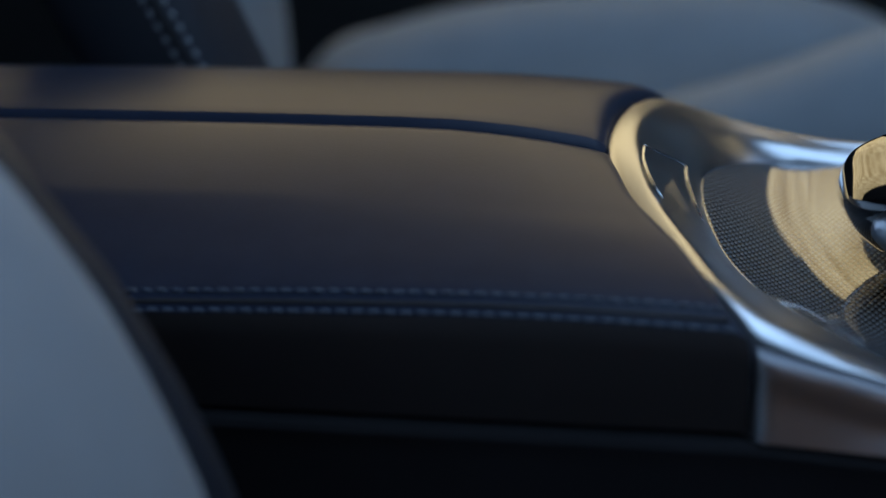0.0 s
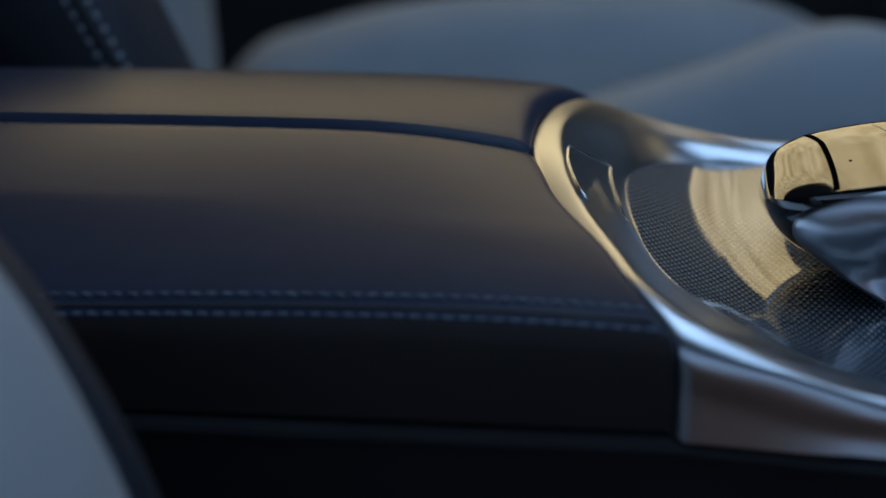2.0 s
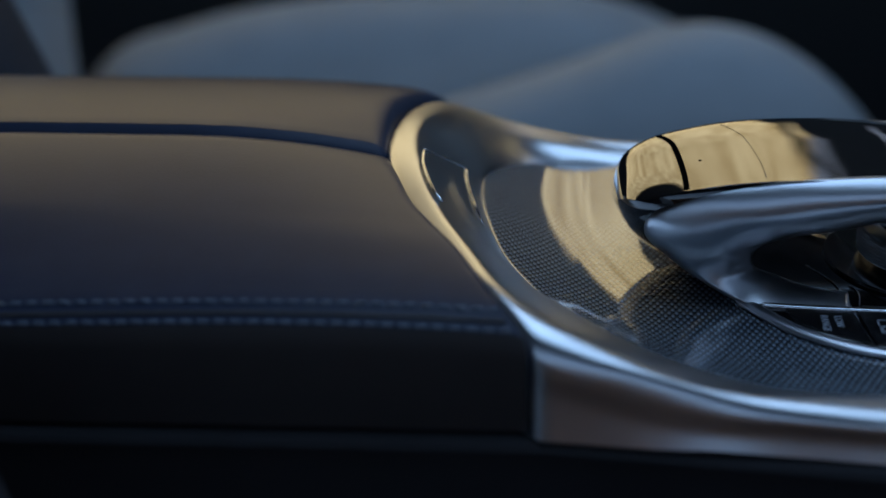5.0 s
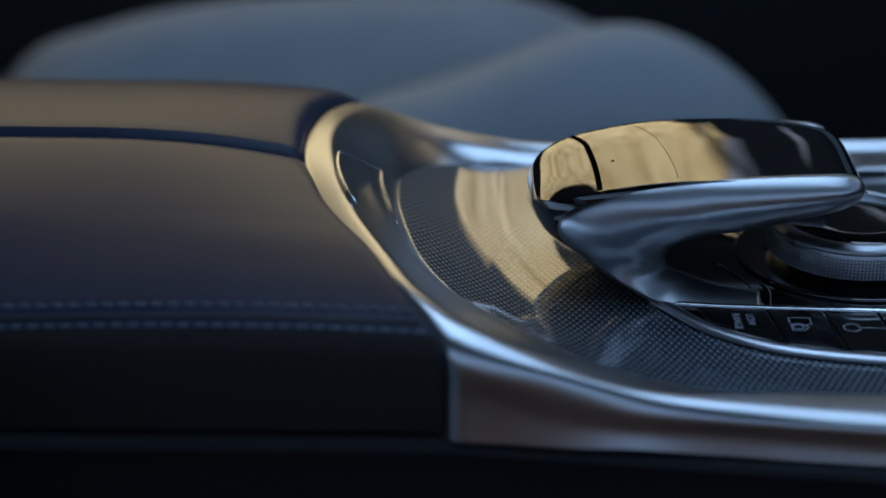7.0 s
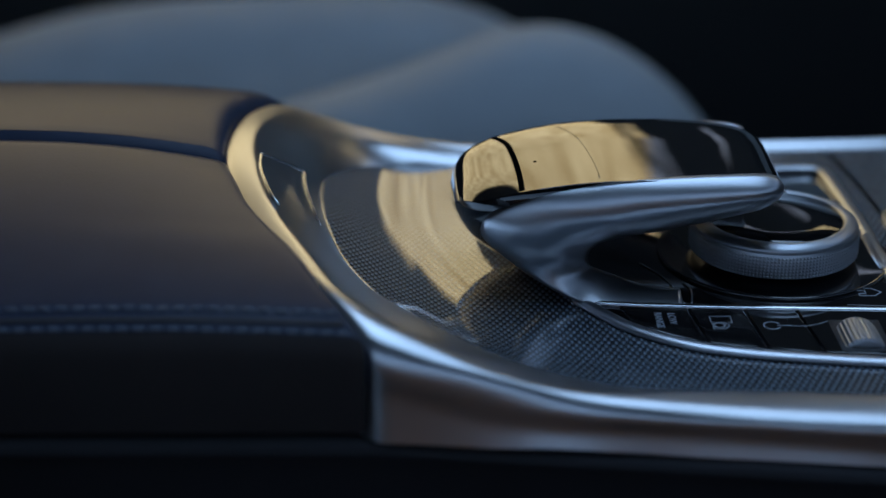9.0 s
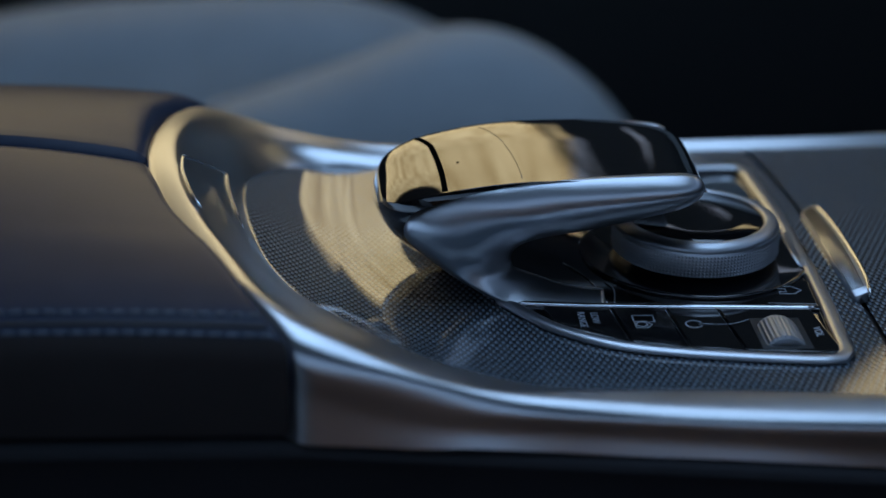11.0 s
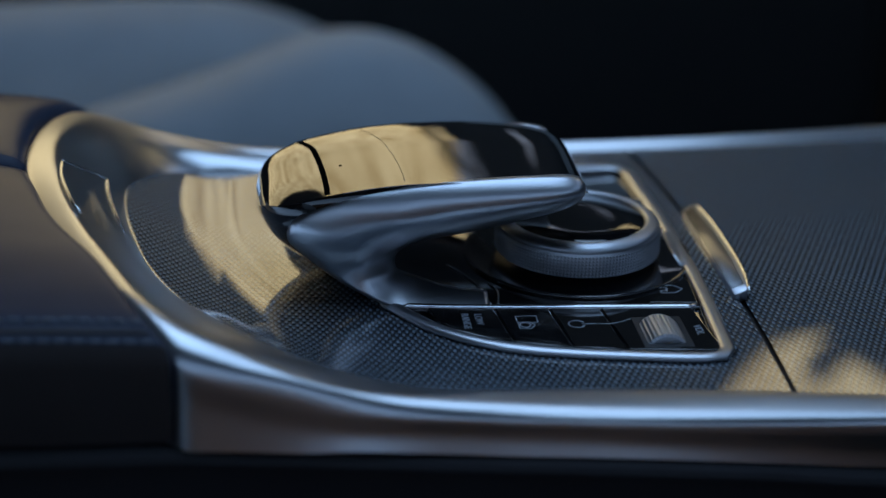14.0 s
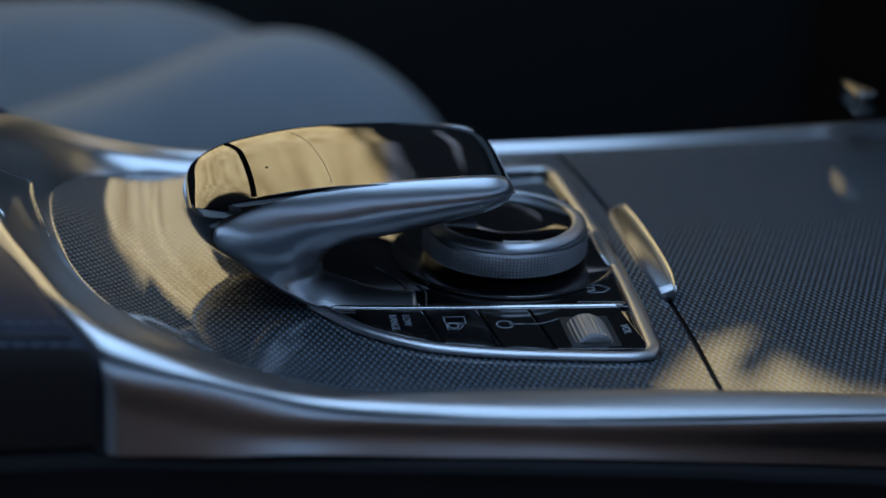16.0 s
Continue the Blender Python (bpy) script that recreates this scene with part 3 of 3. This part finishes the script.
part("dial_base", turned([(34.8, 0.4), (34.6, 1.5), (34.2, 1.7), (33.6, 1.6), (29.5, 1.1), (25, 0.6), (19, 0.56)], DC), GLOSS, ctrl, "gloss black collar round the dial")
dial = part("dial", turned([(19.0, 0.6), (19.2, 2.6), (23.6, 2.6), (24.6, 2.9), (24.9, 3.4), (24.9, 10.2), (24.6, 10.4), (24.6, 10.6), (24.9, 10.8), (24.5, 11.7), (23.4, 12.5), (22.0, 13.0), (21.0, 13.0), (20.5, 12.7), (20.3, 11.9), (20.3, 11.0)], DC), DIAL, ctrl, "satin silver rotary dial")
part("dial_cap", turned([(20.4, 10.8), (20.35, 12.2), (19.9, 12.5), (10, 12.6), (1, 12.65)], DC), GLOSS, dial, "gloss black dial cap")
# knurled band: small studs in rows, one mesh
bm = bmesh.new()
for row in range(7):
    for k in range(150):
        a = 2 * math.pi * k / 150
        z = 3.5 + row * 0.98
        c, s = math.cos(a), math.sin(a)
        t = Vector((-s, c, 0))
        base = Vector((DC[0] + 24.85 * c, DC[1] + 24.85 * s, z))
        tip = Vector((DC[0] + 25.25 * c, DC[1] + 25.25 * s, z))
        q = [bm.verts.new(mm(base + t * dx + Vector((0, 0, dz)))) for dx, dz in ((-0.45, -0.45), (0.45, -0.45), (0.45, 0.45), (-0.45, 0.45))]
        p = bm.verts.new(mm(tip))
        for j in range(4):
            bm.faces.new((q[j], q[(j + 1) % 4], p))
tagged(part("knurling", bm, DIAL, dial, "fine knurled grip band", smooth=False), kind="stuff")

# palm rest: glossy black shell over the dial
PALM_TOP = [(-95, 20), (-94.2, 25), (-92.2, 29.4), (-89, 32.0), (-82, 34.6), (-72, 36.5), (-60, 38.0), (-45, 38.7), (-27, 38.5), (-12, 37.1), (-5, 35.4), (-1.5, 33.0), (0.5, 30.0)]
PALM_WIDE = [(-95, 7), (-93.5, 18), (-90, 27), (-84, 32.5), (-75, 34.5), (-62, 35), (-40, 35), (-15, 34), (-5, 32), (-1.5, 28), (0.5, 23)]


PALM_FAR = [(-95, 3), (-93.5, 7), (-90, 11), (-84, 15), (-75, 18), (-62, 21), (-40, 22.5), (-15, 22.5), (-5, 20.5), (-1.5, 17), (0.5, 13)]


def crown(x, f):
    near = 1.0 + 0.9 * max(0, min(1, (-52 - x) / 32))
    near = near * (0.1 - f) / 1.1 + 1.2 * max(0, (-0.62 - f) / 0.38) ** 2 * max(0, min(1, (-72 - x) / 16))
    return near if f < 0.1 else 7.0 * ((f - 0.1) / 0.9) ** 7


def palm_body():
    rows = []
    top = PALM_TOP
    low = [(-95, 21), (-91, 13.5), (-85, 7.5), (-77, 2.5), (-68, -1), (-62, -1), (-57, 6), (-54, 14), (-48, 20), (-36, 23), (-17, 27), (-4, 28.5), (0.5, 29)]
    wide = PALM_WIDE
    for x in spline([(-95, 0, 0), (-93.5, 0, 0), (-90, 0, 0), (-82, 0, 0), (-60, 0, 0), (-27, 0, 0), (-5, 0, 0), (-1.5, 0, 0), (0.5, 0, 0)], 60):
        x = x.x
        zt, zb, w, far = curve_at(top, x), curve_at(low, x), curve_at(wide, x), curve_at(PALM_FAR, x)
        h = zt - zb
        row = []
        yc = 12.5
        # crown, tilted a little towards the near side
        for f in (-1, -0.985, -0.96, -0.85, -0.7, -0.5, -0.3, -0.1, 0.1, 0.25, 0.4, 0.5, 0.58, 0.65, 0.7, 0.75, 0.8, 0.85, 0.9, 0.94, 0.97, 1):
            y = yc + (w if f < 0 else far) * f
            z = zt - crown(x, f) * min(1, w / 30)
            row.append((x, y, max(z, zb + 0.5)))
        for k in range(1, 12):
            a = math.pi * k / 12
            ca, sa = math.cos(a), math.sin(a)
            edge = zt - crown(x, 1 if ca > 0 else -1) * min(1, w / 30) - 0.6
            row.append((x, yc + (far if ca > 0 else w) * ca * (1 - 0.22 * sa), zb + max(edge - zb, 0.3) * (1 - sa) ** 1.15))
        rows.append(row)
    bm = bmesh.new()
    skin(bm, rows, closed=True, caps=True)
    return bm


palm = part("palm_rest", palm_body(), GLOSS, ctrl, "gloss black palm rest shell")

# silver bracket along each flank of the palm rest, sweeping down to the panel
UP = [(-2.6, 35.6), (-4.2, 37.6), (-9, 38.7), (-20, 38.8), (-36, 38.2), (-52, 37.0), (-70, 33.6), (-80, 29.4), (-85.5, 25), (-86, 19.5), (-80, 13.2), (-71, 6.8), (-59, 1.2), (-45, -0.2), (-29, -0.4)]
LO = [(-2.4, 33.2), (-3.6, 31.0), (-9, 28.4), (-18, 26.2), (-36, 22), (-46, 19.6), (-52, 17.0), (-54.6, 14.4), (-55.4, 12.4), (-55.5, 10.6), (-54.8, 8.6), (-53.2, 7.6), (-49.5, 6.4), (-42, 4.2), (-29, 2.4)]


def bracket(sgn):
    a, b = spline([(x, 0, z) for x, z in UP], 72), spline([(x, 0, z) for x, z in LO], 72)
    swell = [(0, 1.2), (0.02, 3.4), (0.08, 4.6), (0.35, 5.2), (0.55, 6.2), (0.7, 6.4), (0.82, 5.6), (0.92, 4.4), (1, 2.6)]
    inset = [(0, 1.5), (0.1, 0), (0.4, 0), (0.55, 2.5), (0.66, 5.5), (0.76, 4.0), (0.9, 0.5), (1, 0)]
    rows = []
    for i, (p, q) in enumerate(zip(a, b)):
        f = i / 71
        y0 = -21.5 + curve_at(inset, f)
        row = []
        lean = min(1, max(0, (f - 0.60) / 0.2))
        foot = 1.0 + 2.5 * lean
        for k in range(21):
            w = k / 20
            s = math.sin(math.pi * w)
            c = p + (q - p) * w
            bulge = (1 - lean) * s ** 0.8 + lean * math.cos(math.pi / 2 * w) * min(1, 0.55 + 3 * w)
            row.append((c.x, y0 - curve_at(swell, f) * bulge + foot * w, c.z))
        for k in range(19, 0, -1):
            w = k / 20
            c = p + (q - p) * w
            row.append((c.x, y0 + 2.0 + foot, c.z))
        if sgn > 0:
            row = [(x, 21 - y, max(1.0, z * 1.9 - 39)) if z < 36 else (x, 21 - y, z - 6) for x, y, z in row]
        rows.append(row)
    bm = bmesh.new()
    skin(bm, rows, closed=True, caps=True)
    return bm


part("bracket", bracket(-1), BRUSHED, ctrl, "sculpted satin silver bracket under the palm rest")
part("bracket", bracket(1), BRUSHED, ctrl, "sculpted satin silver bracket under the palm rest")

# joint across the palm rest
def palm_top(x, f):
    top = PALM_TOP
    wide = PALM_WIDE
    zt, w = curve_at(top, x), curve_at(wide, x)
    z = zt - crown(x, f) * min(1, w / 30)
    return Vector((x, 12.5 + (w if f < 0 else curve_at(PALM_FAR, x)) * f, z))


bm = bmesh.new()
skin(bm, [[palm_top(-81.5 + dx + 6.5 * (1 - ((f + 1) / 1.6) ** 2), f) + Vector((0, 0, 0.12)) for f in np.linspace(-0.96, 0.7, 24)] for dx in (-0.8, 0.8)])
part("joint", bm, JOINT, palm, "dark joint across the shell")

part("touch_edge", tube([palm_top(-62.5 + 9 * (1 - ((f + 1) / 1.5) ** 2), f) for f in np.linspace(-0.9, 0.55, 24)], 0.16, 6, 0.5), GLOSS, palm, "fine edge of the touch field")
dot = palm_top(-70.5, -0.42)
part("pinhole", turned([(0.45, dot.z - 0.4), (0.45, dot.z + 0.08), (0.3, dot.z + 0.1)], (dot.x, dot.y), 16), JOINT, palm)
for x0, y0, x1, y1 in ((-38, 6, -28.5, -23), (-27.5, -8, -26.5, -23)):
    part("panel_joint", tube(spline([(x0, y0, 0.7), ((x0 + x1) / 2 + 1.5, (y0 + y1) / 2 + 2, 0.75), (x1, y1, 0.7)], 14), 0.28, 6), POLISHED, ctrl)

# ---- seats ----
def blob(lo, hi, power=3.2, nu=48, nv=24, warp=None):
    """A padded block: a squared-off ellipsoid between two corners."""
    lo, hi = Vector(lo), Vector(hi)
    c, h = (lo + hi) / 2, (hi - lo) / 2

    def sp(v, e):
        return math.copysign(abs(v) ** e, v)
    e = 2 / power
    bm = bmesh.new()
    rows = []
    for i in range(nv + 1):
        b = -math.pi / 2 + math.pi * i / nv
        row = []
        for j in range(nu):
            a = 2 * math.pi * j / nu
            p = Vector((c.x + h.x * sp(math.cos(b), e) * sp(math.cos(a), e), c.y + h.y * sp(math.cos(b), e) * sp(math.sin(a), e), c.z + h.z * sp(math.sin(b), e)))
            row.append(warp(p) if warp else p)
        rows.append(row)
    skin(bm, rows, closed=True)
    bmesh.ops.remove_doubles(bm, verts=bm.verts[:], dist=1e-5)
    return bm


def ridge(y0, y1, table, depth, power=2.4, n=70, m=28):
    """A padded roll along x whose crest follows a table of (x, height)."""
    x0, x1 = table[0][0], table[-1][0]
    rows = []
    for i in range(n):
        x = x0 + (x1 - x0) * i / (n - 1)
        top = curve_at(table, x)
        end = min(1, math.sin(math.pi * (0.02 + 0.96 * i / (n - 1))) * 2.2) ** 0.5
        row = []
        for j in range(m):
            a = math.pi * j / (m - 1)
            c, sn = math.cos(a), math.sin(a)
            y = (y0 + y1) / 2 - (y1 - y0) / 2 * math.copysign(abs(c) ** (2 / power), c) * end
            row.append((x, y, depth + (top - depth) * sn ** (2 / power)))
        rows.append(row)
    bm = bmesh.new()
    skin(bm, rows, closed=True, caps=True)
    return bm


def column(base, tip, wx, wy, n=30, m=24, power=2.6, bend=0.0):
    """A leaning padded column."""
    rows = []
    for i in range(n):
        f = i / (n - 1)
        c = Vector(base).lerp(Vector(tip), f)
        c.x -= bend * max(0, c.z - 75)
        k = min(1, math.sin(math.pi * (0.01 + 0.98 * f)) * 5) ** 0.5
        row = []
        for j in range(m):
            a = 2 * math.pi * j / m
            ca, sa = math.cos(a), math.sin(a)
            row.append((c.x + wx * k * math.copysign(abs(ca) ** (2 / power), ca), c.y + wy * k * math.copysign(abs(sa) ** (2 / power), sa), c.z))
        rows.append(row)
    bm = bmesh.new()
    skin(bm, rows, closed=True, caps=True)
    return bm


seat = thing("car_seat", "light grey leather car seat beyond the console", "seat", "car seats")
soft_cushion = part("cushion", blob((-420, 400, -250), (20, 630, -150), 3.0), GREY_LEATHER, seat, "broad light grey seat cushion")
soft_inner_bolster = part("inner_bolster", ridge(310, 450, [(-385, -120), (-351, -56), (-308, -36), (-249, -23), (-179, -18), (-125, -17), (-98, -20), (-63, -33), (-30, -58), (0, -110)], -250), GREY_LEATHER, seat, "padded light grey cushion roll")
soft_front_bolster = part("front_bolster", ridge(175, 305, [(-330, -90), (-220, -48), (-151, -25), (-112, -12), (-77, 2), (-54, 6), (-28, 0), (-3, -16), (17, -38), (36, -70), (46, -120)], -250), GREY_LEATHER, seat, "padded light grey front bolster")
# backrest takes a dark material in place of the shade on it
part("backrest", column((-900, 600, -200), (-1080, 600, 500), 70, 170), LEATHER_SIDE, seat, "backrest coloured dark for the shade it lies in")
soft_backrest_roll = part("backrest_roll", column((-357, 275, -200), (-368, 275, 420), 23, 45, bend=1.1), GREY_LEATHER, seat, "narrow light grey backrest roll")
# the cushion lies well beyond the console
for ob in (soft_cushion, soft_inner_bolster, soft_front_bolster, soft_backrest_roll):
    ob.matrix_local = Matrix.Translation((0.025, 0.1195, -0.053)) @ Matrix.Scale(1.25, 4)
back = part("backrest_bolster", column((-272, 188, -200), (-532, 188, 420), 32, 38, power=3.2, bend=0.9), NAVY, seat, "dark navy leather backrest bolster with double stitching")

for row, dx in ((0, 0.0), (1, 10.5)):
    for k in range(16):
        z = -14 + k * 5.2
        s_ = new("stitch", LIT_STITCH)
        s_.parent = back
        x = -341.0 + dx * 0.86 - (z - 14) * 0.50
        s_.matrix_local = pose(x * 0.001, 0.1494, z * 0.001, 0, 63, 0) @ Matrix.Diagonal((1.0, 1.9, 1.9, 1))
part("seam", tube([(-336.5 - (z - 14) * 0.50, 149.8, z) for z in range(-20, 70, 6)], 1.3, 8), MATT, back)

near_seat = thing("car_seat", "light grey leather car seat close beside the console", "seat", "car seats")
FACE = [(-330, 165), (-290, 125), (-262, 97), (-252, 82), (-242, 67), (-232, 48), (-222, 23), (-216, -5), (-212, -60), (-210, -160)]
PAD = [(-317, 165), (-275, 128), (-248, 99), (-239, 86), (-229, 69), (-220.5, 49), (-213, 26), (-207, -5), (-204, -60), (-202, -160)]


def near_side(y0, y1, edge, roll):
    """A padded side whose front edge follows a line of (x, height)."""
    rows = []
    pts = spline([(x, 0, z) for x, z in edge], 60)
    for p in pts:
        row = []
        for j in range(24):
            a = 2 * math.pi * j / 24
            ca, sa = math.cos(a), math.sin(a)
            row.append((p.x - 60 + 60 * math.copysign(abs(ca) ** roll, ca), (y0 + y1) / 2 + (y1 - y0) / 2 * math.copysign(abs(sa) ** roll, sa), p.z - 0.2 * (1 - ca) * 60))
        rows.append(row)
    bm = bmesh.new()
    skin(bm, rows, closed=True, caps=True)
    return bm


part("bolster", near_side(-330, -168, PAD, 0.45), GREY_LEATHER, near_seat, "light grey padded bolster")
part("side_panel", near_side(-182, -160, FACE, 0.4), NAVY, near_seat, "dark navy side panel along the bolster")
